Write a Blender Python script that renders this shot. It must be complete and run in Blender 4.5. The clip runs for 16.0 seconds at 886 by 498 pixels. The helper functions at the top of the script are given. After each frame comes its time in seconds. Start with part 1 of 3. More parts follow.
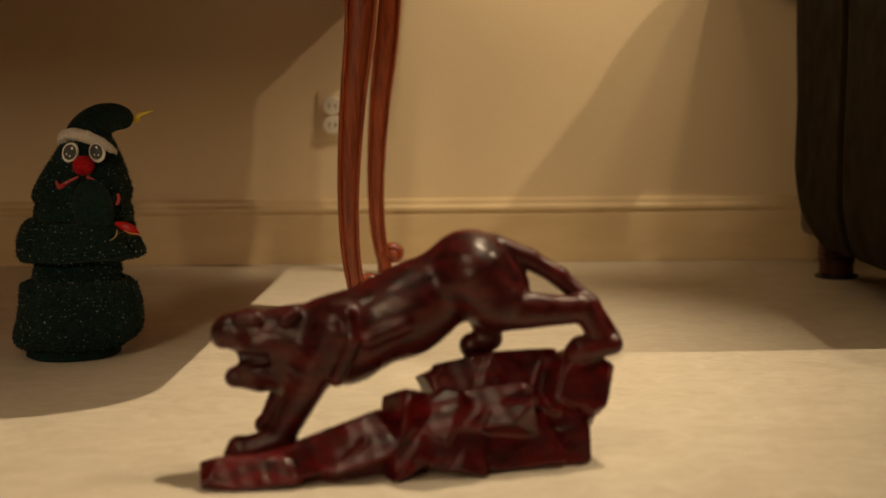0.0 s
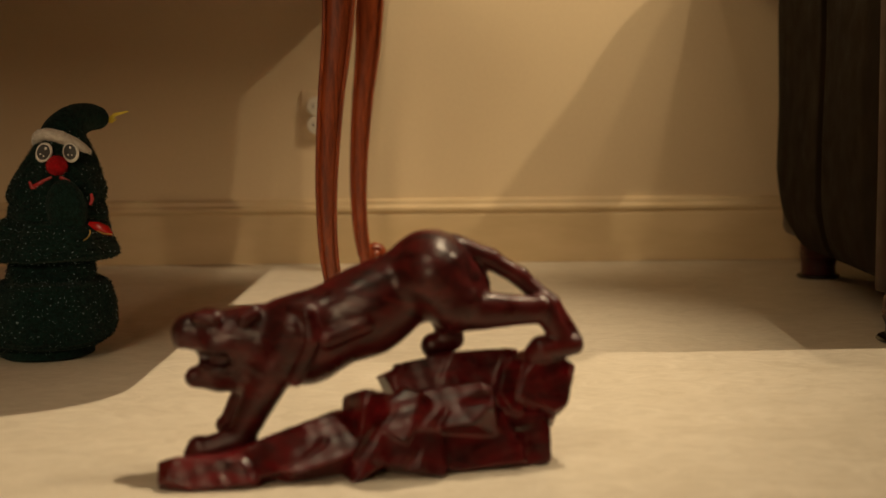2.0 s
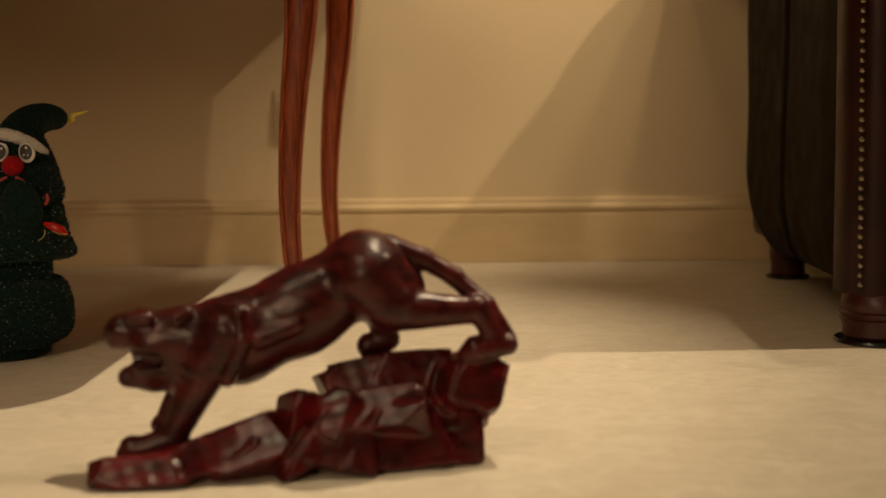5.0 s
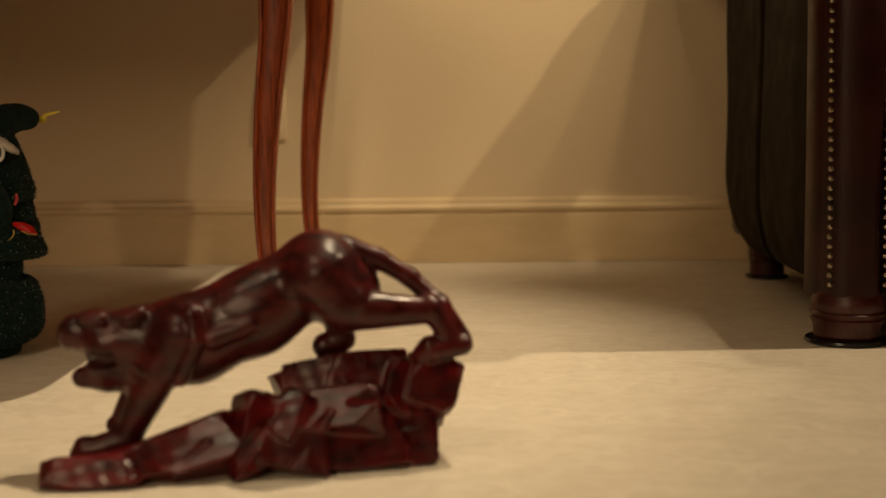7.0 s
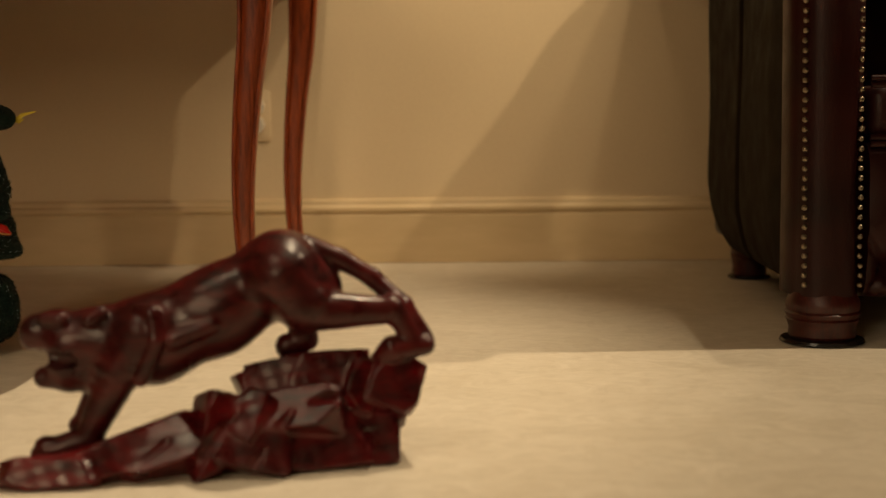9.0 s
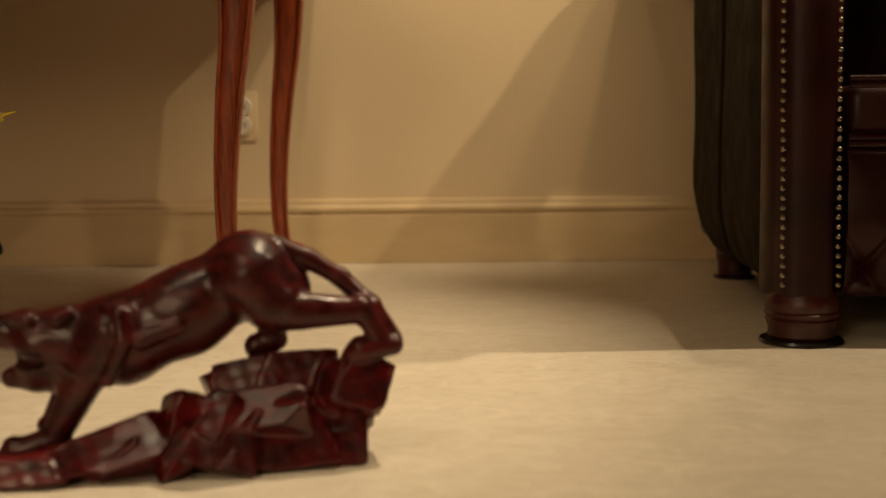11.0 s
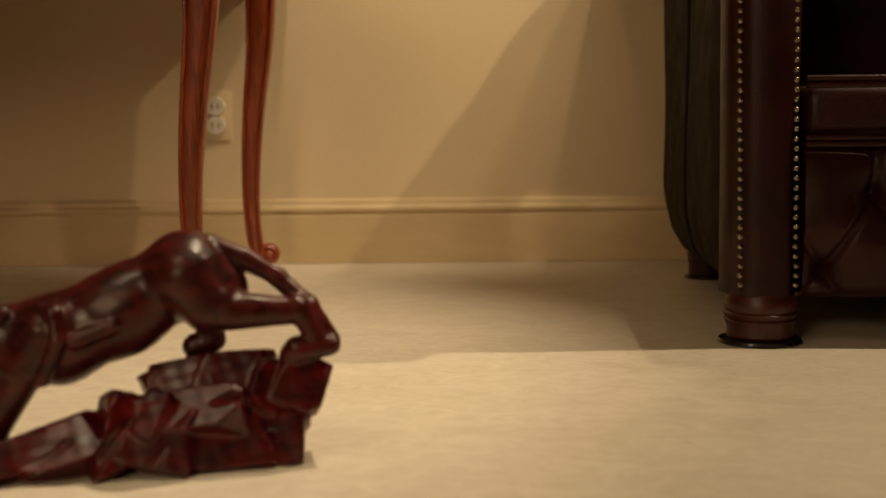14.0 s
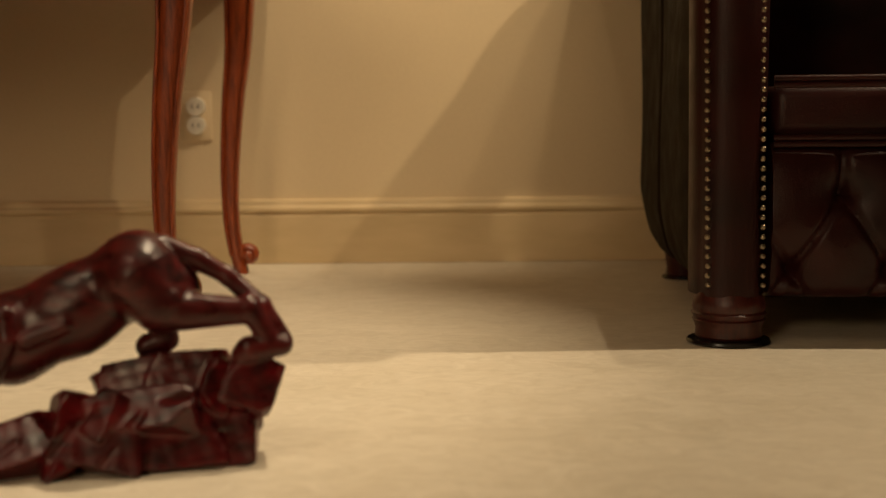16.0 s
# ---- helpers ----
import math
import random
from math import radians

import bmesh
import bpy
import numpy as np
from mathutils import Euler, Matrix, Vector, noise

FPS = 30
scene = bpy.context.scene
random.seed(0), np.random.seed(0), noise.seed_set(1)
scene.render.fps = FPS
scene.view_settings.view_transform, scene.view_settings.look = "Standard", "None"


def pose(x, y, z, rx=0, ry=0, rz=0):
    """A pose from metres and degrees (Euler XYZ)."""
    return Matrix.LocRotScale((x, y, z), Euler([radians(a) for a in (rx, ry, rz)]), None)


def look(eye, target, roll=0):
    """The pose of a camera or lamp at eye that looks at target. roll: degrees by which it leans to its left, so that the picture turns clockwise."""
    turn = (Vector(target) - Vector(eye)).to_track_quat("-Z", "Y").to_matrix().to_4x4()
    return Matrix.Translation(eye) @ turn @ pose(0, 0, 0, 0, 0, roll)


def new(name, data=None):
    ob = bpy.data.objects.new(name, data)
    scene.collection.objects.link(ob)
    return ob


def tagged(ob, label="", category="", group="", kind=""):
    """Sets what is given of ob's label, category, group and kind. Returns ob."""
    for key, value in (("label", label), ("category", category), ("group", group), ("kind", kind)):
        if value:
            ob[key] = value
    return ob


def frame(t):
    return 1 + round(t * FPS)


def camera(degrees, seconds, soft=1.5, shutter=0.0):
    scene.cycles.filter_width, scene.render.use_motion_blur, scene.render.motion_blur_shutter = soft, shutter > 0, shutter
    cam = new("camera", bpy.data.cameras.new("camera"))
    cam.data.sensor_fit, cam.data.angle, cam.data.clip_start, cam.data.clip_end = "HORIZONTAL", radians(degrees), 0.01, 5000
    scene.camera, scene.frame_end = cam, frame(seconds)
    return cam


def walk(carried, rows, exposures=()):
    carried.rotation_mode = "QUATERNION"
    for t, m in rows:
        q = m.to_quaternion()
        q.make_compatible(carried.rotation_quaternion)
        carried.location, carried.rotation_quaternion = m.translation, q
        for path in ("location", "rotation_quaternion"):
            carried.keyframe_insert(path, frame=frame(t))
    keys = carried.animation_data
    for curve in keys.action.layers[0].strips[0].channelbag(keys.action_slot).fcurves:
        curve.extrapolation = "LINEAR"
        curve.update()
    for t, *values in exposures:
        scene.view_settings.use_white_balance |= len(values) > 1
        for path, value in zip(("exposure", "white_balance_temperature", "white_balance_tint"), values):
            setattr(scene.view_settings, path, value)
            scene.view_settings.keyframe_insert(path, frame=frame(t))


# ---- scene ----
# ---------------- camera ----------------
cam = camera(40.0, 16.0, soft=1.5)
cam.data.dof.use_dof = True
cam.data.dof.focus_distance = 1.76
cam.data.dof.aperture_fstop = 3.6
EYE, TILT = 0.323, -5.80
# seconds, metres slid to the right
SLIDE = [
    (0.0, 0.0000), (0.5, 0.0100), (1.0, 0.0194), (1.5, 0.0289), (2.0, 0.0381),
    (2.5, 0.0476), (3.0, 0.0581), (3.5, 0.0695), (4.0, 0.0805), (6.5, 0.1346),
    (7.0, 0.1457), (7.5, 0.1555), (8.0, 0.1652), (8.5, 0.1741), (9.0, 0.1825),
    (11.5, 0.2225), (12.0, 0.2327), (12.5, 0.2425), (13.0, 0.2534), (13.5, 0.2636),
    (14.0, 0.2744), (14.5, 0.2857), (15.0, 0.2977), (15.5, 0.3093), (16.0, 0.3209),
]
# the slider leans a little, and the camera with it
LEAN = 0.55
walk(cam, [(t, pose(x, 0, EYE - (x - 0.16) * math.tan(radians(LEAN)), 90 + TILT + 0.002 * t, 0, 0) @ pose(0, 0, 0, 0, 0, -LEAN)) for t, x in SLIDE],
     [(0.0, 0.0), (16.0, 0.0)])

# ---------------- light ----------------
WARM = (1.0, 0.77, 0.49)
world = bpy.data.worlds.new("room_air")
scene.world = world
world.use_nodes = True
world.node_tree.nodes["Background"].inputs["Color"].default_value = (1.0, 0.65, 0.35, 1)
world.node_tree.nodes["Background"].inputs["Strength"].default_value = 0.02


def lamp(name, place, target, energy, size, colour=WARM, spot=0, soft=0.6):
    data = bpy.data.lights.new(name, "SPOT" if spot else "POINT")
    data.energy, data.color, data.shadow_soft_size = energy, colour, size
    if spot:
        data.spot_size, data.spot_blend = radians(spot), soft
    ob = new(name, data)
    ob.matrix_world = look(place, target)
    return ob


# a row of recessed ceiling spots, a fill spot nearer the camera, an added broad fill far back
lamp("ceiling_spot", (0.66, 1.93, 2.60), (-0.62, 1.66, 0), 195, 0.009, spot=54, soft=0.75)
lamp("ceiling_spot", (0.10, 1.80, 2.60), (-0.02, 2.885, 0.80), 58, 0.06, spot=42, soft=0.8)
lamp("ceiling_spot", (0.95, 1.80, 2.60), (0.16, 2.885, 0.85), 60, 0.05, spot=36, soft=0.8)
lamp("ceiling_spot", (1.45, 1.75, 2.60), (0.45, 2.885, 0.78), 32, 0.05, spot=29, soft=0.9)
lamp("ceiling_spot", (1.98, 1.72, 2.60), (0.45, 2.885, 0.78), 124, 0.03, spot=28, soft=0.9)
lamp("ceiling_spot", (2.10, 1.79, 2.60), (0.98, 1.34, 0), 185, 0.020, spot=48, soft=0.8)
lamp("ceiling_spot", (-0.9, 0.05, 2.60), (0.0, 1.12, 0), 56, 0.25, spot=40)
# added soft fill standing in for light from the rest of the room
lamp("room_fill", (-1.5, -2.8, 1.9), (-0.6, 1.8, 0.2), 148, 0.55, colour=(1.0, 0.71, 0.42), spot=70)


# ---------------- materials ----------------
class Mat:
    """A small builder for node materials."""

    def __init__(self, name, rough=0.5, metal=0.0, spec=0.5, coat=0.0):
        self.m = bpy.data.materials.new(name)
        self.m.use_nodes = True
        self.t = self.m.node_tree
        self.b = self.t.nodes["Principled BSDF"]
        self.b.inputs["Roughness"].default_value = rough
        self.b.inputs["Metallic"].default_value = metal
        self.b.inputs["Specular IOR Level"].default_value = spec
        self.b.inputs["Coat Weight"].default_value = coat
        self.b.inputs["Coat Roughness"].default_value = 0.12
        self.co = self.t.nodes.new("ShaderNodeTexCoord")

    def noise(self, scale, detail=4.0, rough=0.55, stretch=(1, 1, 1), dist=0.0):
        mp = self.t.nodes.new("ShaderNodeMapping")
        mp.inputs["Scale"].default_value = stretch
        self.t.links.new(self.co.outputs["Object"], mp.inputs["Vector"])
        n = self.t.nodes.new("ShaderNodeTexNoise")
        n.inputs["Scale"].default_value, n.inputs["Detail"].default_value = scale, detail
        n.inputs["Roughness"].default_value, n.inputs["Distortion"].default_value = rough, dist
        self.t.links.new(mp.outputs["Vector"], n.inputs["Vector"])
        return n.outputs["Fac"]

    def ramp(self, fac, stops):
        r = self.t.nodes.new("ShaderNodeValToRGB")
        while len(r.color_ramp.elements) < len(stops):
            r.color_ramp.elements.new(0.5)
        for e, (p, c) in zip(r.color_ramp.elements, stops):
            e.position, e.color = p, (*c, 1) if len(c) == 3 else (c[0], c[0], c[0], 1)
        self.t.links.new(fac, r.inputs["Fac"])
        return r.outputs["Color"]

    def mix(self, fac, a, b, mode="MIX"):
        n = self.t.nodes.new("ShaderNodeMix")
        n.data_type, n.blend_type = "RGBA", mode
        for sock, v in ((n.inputs["Factor"], fac), (n.inputs["A"], a), (n.inputs["B"], b)):
            if hasattr(v, "is_output"):
                self.t.links.new(v, sock)
            else:
                sock.default_value = v if not isinstance(v, tuple) else (*v, 1)
        return n.outputs["Result"]

    def colour(self, v):
        if isinstance(v, tuple):
            self.b.inputs["Base Color"].default_value = (*v, 1)
        else:
            self.t.links.new(v, self.b.inputs["Base Color"])
        return self

    def rough(self, v):
        self.t.links.new(v, self.b.inputs["Roughness"])
        return self

    def bump(self, fac, strength=0.3, dist=0.002):
        n = self.t.nodes.new("ShaderNodeBump")
        n.inputs["Strength"].default_value, n.inputs["Distance"].default_value = strength, dist
        self.t.links.new(fac, n.inputs["Height"])
        if self.b.inputs["Normal"].is_linked:
            self.t.links.new(self.b.inputs["Normal"].links[0].from_socket, n.inputs["Normal"])
        self.t.links.new(n.outputs["Normal"], self.b.inputs["Normal"])
        return self


def make_floor_mat():
    m = Mat("cream_marble", 0.45, spec=0.35)
    a = m.ramp(m.noise(3.4, 6, 0.6, (1, 1.8, 1), 0.9), [(0.3, (0.64, 0.57, 0.45)), (0.7, (0.74, 0.67, 0.55))])
    b = m.ramp(m.noise(20, 8, 0.72, (1, 1.5, 1), 1.6), [(0.36, (0.56, 0.50, 0.39)), (0.64, (0.80, 0.74, 0.62))])
    m.colour(m.mix(0.5, a, b))
    m.rough(m.ramp(m.noise(14, 5), [(0.3, (0.38,)), (0.7, (0.56,))]))
    m.bump(m.noise(60, 4), 0.15, 0.001)
    return m.m


def make_wall_mat():
    m = Mat("cream_wall_paint", 0.55, spec=0.3)
    a = m.ramp(m.noise(1.4, 4), [(0.3, (0.70, 0.56, 0.36)), (0.7, (0.76, 0.62, 0.41))])
    b = m.ramp(m.noise(140, 4), [(0.3, (0.69, 0.55, 0.36)), (0.7, (0.77, 0.63, 0.41))])
    m.colour(m.mix(0.4, a, b)).bump(m.noise(220, 3), 0.2, 0.0008).bump(m.noise(6, 3), 0.08, 0.004)
    return m.m


def make_trim_mat():
    m = Mat("glossy_cream_trim", 0.28, spec=0.35)
    a = m.ramp(m.noise(5, 5, 0.6, (1, 1, 4)), [(0.3, (0.60, 0.46, 0.26)), (0.7, (0.68, 0.53, 0.32))])
    m.colour(a).bump(m.noise(40, 4), 0.1, 0.001)
    m.rough(m.ramp(m.noise(20, 4), [(0.3, (0.34,)), (0.7, (0.50,))]))
    return m.m


def make_wood_mat(name, dark, light, rough=0.32, coat=0.4, axis=(14, 14, 1.2)):
    m = Mat(name, rough, coat=coat)
    g = m.noise(9, 7, 0.65, axis, 0.7)
    fine = m.noise(60, 4, 0.6, axis, 0.2)
    c = m.ramp(g, [(0.30, dark), (0.62, light)])
    d = m.ramp(fine, [(0.38, (0.55, 0.55, 0.55)), (0.62, (1.0, 1.0, 1.0))])
    m.colour(m.mix(0.7, c, m.mix(1.0, c, d, "MULTIPLY")))
    m.bump(fine, 0.12, 0.0006)
    return m.m


def make_statue_mat(name, dark, light, spec=0.36):
    m = Mat(name, 0.3, spec=spec)
    g = m.noise(22, 6, 0.6, (1, 3, 3), 0.6)
    big = m.noise(9, 3)
    c = m.ramp(g, [(0.3, dark), (0.7, light)])
    m.colour(m.mix(m.ramp(big, [(0.4, (0.0,)), (0.7, (0.6,))]), c, dark))
    m.rough(m.ramp(m.noise(45, 4), [(0.3, (0.24,)), (0.7, (0.42,))]))
    m.bump(m.noise(70, 4, 0.6, (1, 2, 2)), 0.18, 0.0012).bump(m.noise(34, 4, 0.6, (1, 1.6, 1.6)), 0.16, 0.0020)
    return m.m


def make_leather_mat(name, dark, light, rough=0.38, spec=0.26):
    m = Mat(name, rough, spec=spec)
    m.colour(m.ramp(m.noise(7, 5), [(0.3, dark), (0.7, light)]))
    v = m.t.nodes.new("ShaderNodeTexVoronoi")
    v.inputs["Scale"].default_value = 420
    m.t.links.new(m.co.outputs["Object"], v.inputs["Vector"])
    m.bump(v.outputs["Distance"], 0.25, 0.0008).bump(m.noise(30, 4), 0.25, 0.002)
    m.rough(m.ramp(m.noise(18, 4), [(0.3, (rough - 0.06,)), (0.7, (rough + 0.12,))]))
    return m.m


def make_plush_mat(name, dark, light):
    m = Mat(name, 0.9, spec=0.2)
    m.b.inputs["Sheen Weight"].default_value = 0.06
    m.colour(m.ramp(m.noise(160, 4), [(0.3, dark), (0.7, light)]))
    m.bump(m.noise(380, 3), 0.8, 0.003).bump(m.noise(70, 3), 0.5, 0.004)
    return m.m


def make_plain(name, colour, rough=0.5, metal=0.0, coat=0.0):
    m = Mat(name, rough, metal, coat=coat)
    lo = tuple(c * 0.82 for c in colour)
    m.colour(m.ramp(m.noise(90, 4), [(0.3, lo), (0.7, colour)])).bump(m.noise(240, 3), 0.15, 0.0006)
    return m.m


M_FLOOR, M_WALL, M_TRIM = make_floor_mat(), make_wall_mat(), make_trim_mat()
M_CHERRY = make_wood_mat("cherry_wood", (0.13, 0.018, 0.005), (0.40, 0.078, 0.018), 0.34, 0.2)
M_PANTHER = make_statue_mat("carved_rosewood", (0.010, 0.0025, 0.0025), (0.115, 0.010, 0.010), 0.38)
M_ROCK = make_statue_mat("red_rosewood", (0.010, 0.0025, 0.0025), (0.17, 0.005, 0.008), 0.5)
M_LEATHER = make_leather_mat("oxblood_leather", (0.009, 0.0022, 0.0016), (0.036, 0.0046, 0.0036))
M_SIDE = make_leather_mat("brown_leather", (0.009, 0.0060, 0.0032), (0.017, 0.0112, 0.006), 0.55, 0.03)
M_FOOT = make_wood_mat("mahogany_foot", (0.024, 0.0035, 0.003), (0.075, 0.010, 0.006), 0.4, 0.0)
M_GLIDE = make_plain("black_glide", (0.012, 0.010, 0.009), 0.25)
M_NAIL = make_plain("antique_brass", (0.32, 0.26, 0.18), 0.36, 1.0)
M_PLUSH = make_plush_mat("green_plush", (0.002, 0.010, 0.008), (0.008, 0.036, 0.030))
M_FLEECE = make_plush_mat("white_fleece", (0.72, 0.68, 0.62), (0.86, 0.83, 0.78))
M_NOSE = make_plush_mat("red_pompom", (0.38, 0.006, 0.010), (0.62, 0.012, 0.018))
M_RIBBON = make_plain("red_ribbon", (0.42, 0.010, 0.012), 0.4)
M_BELL = make_plain("red_lacquer", (0.55, 0.010, 0.010), 0.18, 0.0, 0.8)
M_GOLD = make_plain("gold_thread", (0.72, 0.52, 0.16), 0.3, 1.0)
M_YELLOW = make_plain("yellow_ribbon", (0.85, 0.68, 0.05), 0.4)
M_EYE = make_plain("white_plastic", (0.80, 0.78, 0.72), 0.3)
M_PUPIL = make_plain("black_plastic", (0.03, 0.03, 0.028), 0.5)
M_GLITTER = make_plain("silver_glitter", (0.72, 0.92, 0.95), 0.3, 0.3)
M_SOCKET = make_plain("ivory_plastic", (0.80, 0.74, 0.62), 0.35)
M_SLOT = make_plain("dark_slot", (0.05, 0.04, 0.03), 0.5)
M_CEIL = make_plain("white_ceiling", (0.78, 0.74, 0.66), 0.8)


# ---------------- mesh helpers ----------------
def mesh_from(name, bm, mats, smooth=True, angle=40):
    bmesh.ops.recalc_face_normals(bm, faces=bm.faces[:])
    me = bpy.data.meshes.new(name)
    bm.to_mesh(me)
    bm.free()
    for m in mats if isinstance(mats, (list, tuple)) else [mats]:
        me.materials.append(m)
    if smooth:
        me.polygons.foreach_set("use_smooth", [True] * len(me.polygons))
        me.set_sharp_from_angle(angle=radians(angle))
    return me


def part(name, bm, mat, parent=None, label="", at=None, smooth=True, angle=40):
    ob = new(name, mesh_from(name, bm, mat, smooth, angle))
    if at is not None:
        ob.matrix_basis = at
    if parent:
        ob.parent = parent
    return tagged(ob, label)


def thing(name, at, label, category, group="", kind=""):
    ob = new(name)
    ob.empty_display_size = 0.05
    ob.matrix_basis = at
    return tagged(ob, label, category, group, kind)


def box(bm, x0, x1, y0, y1, z0, z1, bevel=0.0, seg=2):
    r = bmesh.ops.create_cube(bm, size=1)
    for v in r["verts"]:
        v.co = Vector(((x0 + x1) / 2 + v.co.x * (x1 - x0), (y0 + y1) / 2 + v.co.y * (y1 - y0), (z0 + z1) / 2 + v.co.z * (z1 - z0)))
    if bevel:
        edges = list({e for v in r["verts"] for e in v.link_edges})
        bmesh.ops.bevel(bm, geom=edges, offset=bevel, segments=seg, affect="EDGES", profile=0.5)
    return bm


def tube(bm, points, radii, seg=12, flat=1.0, cap=True, square=0.0):
    """A tube through points; flat squashes it along the second cross axis, square turns it towards a square section."""
    pts, radii = [Vector([float(c) for c in p]) for p in points], [float(r) for r in radii]
    rings = []
    n = Vector((0, 1, 0)) if abs((pts[1] - pts[0]).normalized().y) < 0.9 else Vector((0, 0, 1))
    for i, p in enumerate(pts):
        d = (pts[min(i + 1, len(pts) - 1)] - pts[max(i - 1, 0)]).normalized()
        n = (n - d * n.dot(d)).normalized()
        b = d.cross(n)
        ring = []
        for k in range(seg):
            a = 2 * math.pi * (k + 0.5) / seg
            c, s = math.cos(a), math.sin(a)
            g = 1 + square * (1 / max(abs(c), abs(s)) - 1)
            ring.append(bm.verts.new(p + radii[i] * g * (b * c + n * s * flat)))
        rings.append(ring)
    for a, b in zip(rings, rings[1:]):
        for k in range(seg):
            bm.faces.new((a[k], a[(k + 1) % seg], b[(k + 1) % seg], b[k]))
    if cap:
        bm.faces.new(rings[0][::-1])
        bm.faces.new(rings[-1])
    return bm


def lathe(bm, profile, seg=32, centre=lambda z: (0, 0), wob=None):
    """A turned body from (radius, height) pairs."""
    rings = []
    for r, z in profile:
        cx, cy = centre(z)
        ring = []
        for k in range(seg):
            a = 2 * math.pi * k / seg
            q = r * (wob(a, z) if wob else 1)
            ring.append(bm.verts.new((cx + q * math.cos(a), cy + q * math.sin(a), z)))
        rings.append(ring)
    for a, b in zip(rings, rings[1:]):
        for k in range(seg):
            bm.faces.new((a[k], a[(k + 1) % seg], b[(k + 1) % seg], b[k]))
    bm.faces.new(rings[0][::-1])
    bm.faces.new(rings[-1])
    return bm


def ball(bm, c, r, seg=16, turn=None):
    res = bmesh.ops.create_uvsphere(bm, u_segments=seg, v_segments=max(6, seg // 2), radius=1)
    m = Matrix.Translation(c) @ (turn or Matrix.Identity(4)) @ Matrix.Diagonal((*r, 1))
    bmesh.ops.transform(bm, matrix=m, verts=res["verts"])
    return bm


def spline(points, n):
    """Catmull-Rom through tuples, n samples."""
    p = np.array([points[0], *points, points[-1]], float)
    out = []
    for t in np.linspace(0, len(points) - 1.000001, n):
        i = int(t)
        u = t - i
        a, b, c, d = p[i], p[i + 1], p[i + 2], p[i + 3]
        out.append(tuple(float(q) for q in 0.5 * (2 * b + (c - a) * u + (2 * a - 5 * b + 4 * c - d) * u * u + (3 * b - a - 3 * c + d) * u ** 3)))
    return out


# ---------------- room ----------------
X0, X1, Y0, Y1, ZC = -3.6, 4.2, -4.5, 2.885, 2.64


def structure(name, x0, x1, y0, y1, z0, z1, mat, label, category):
    ob = part(name, box(bmesh.new(), x0, x1, y0, y1, z0, z1), mat, None, label, smooth=False)
    return tagged(ob, label, category, kind="structure")


structure("floor", X0 - 0.1, X1 + 0.1, Y0 - 0.1, Y1 + 0.1, -0.08, 0.0, M_FLOOR, "polished cream marble floor with faint veins", "floor")
structure("wall_north", X0 - 0.1, X1 + 0.1, Y1, Y1 + 0.12, 0.0, ZC, M_WALL, "cream painted wall lit by warm lamps", "wall")
structure("wall_south", X0 - 0.1, X1 + 0.1, Y0 - 0.12, Y0, 0.0, ZC, M_WALL, "plain cream painted wall closing the room", "wall")
structure("wall_west", X0 - 0.12, X0, Y0, Y1, 0.0, ZC, M_WALL, "plain cream painted side wall", "wall")
structure("wall_east", X1, X1 + 0.12, Y0, Y1, 0.0, ZC, M_WALL, "plain cream painted side wall", "wall")
structure("ceiling", X0 - 0.1, X1 + 0.1, Y0 - 0.1, Y1 + 0.1, ZC, ZC + 0.1, M_CEIL, "plain white ceiling", "ceiling")


def baseboard():
    bm = bmesh.new()
    prof = [(0, 0), (0.020, 0), (0.020, 0.112), (0.0185, 0.116), (0.0185, 0.119), (0.022, 0.122), (0.0235, 0.127), (0.022, 0.132),
            (0.016, 0.135), (0.013, 0.139), (0.012, 0.145), (0.010, 0.149), (0.006, 0.152), (0, 0.152)]
    ends = []
    for x in (X0, X1):
        ends.append([bm.verts.new((x, Y1 - d, z + 0.001)) for d, z in prof])
    n = len(prof)
    for i in range(n - 1):
        bm.faces.new((ends[0][i], ends[0][i + 1], ends[1][i + 1], ends[1][i]))
    for e in ends:
        bm.faces.new(e)
    tagged(part("baseboard", bm, M_TRIM, None, smooth=False), "cream moulded skirting board with a rounded bead", "baseboard", kind="structure")


baseboard()


# ---------------- wall socket ----------------
def wall_socket(at):
    root = thing("wall_socket", at, "ivory plastic double wall socket on a cream wall", "socket")
    part("cover_plate", box(bmesh.new(), -0.036, 0.036, -0.006, 0, -0.058, 0.058, 0.003), M_WALL, root)
    for z in (-0.022, 0.022):
        bm = bmesh.new()
        lathe(bm, [(0.0, 0), (0.0225, 0), (0.0225, 0.010), (0.021, 0.013), (0.0, 0.013)], 24)
        bmesh.ops.remove_doubles(bm, verts=bm.verts[:], dist=1e-6)
        face = part("outlet_face", bm, M_SOCKET, root, at=pose(0, -0.005, z, 90, 0, 0))
        for dx in (-0.007, 0.007):
            part("slot", box(bmesh.new(), dx - 0.0014, dx + 0.0014, -0.005, 0.005, 0.0125, 0.0136), M_SLOT, face)
    return root


wall_socket(pose(-0.256, Y1, 0.350))


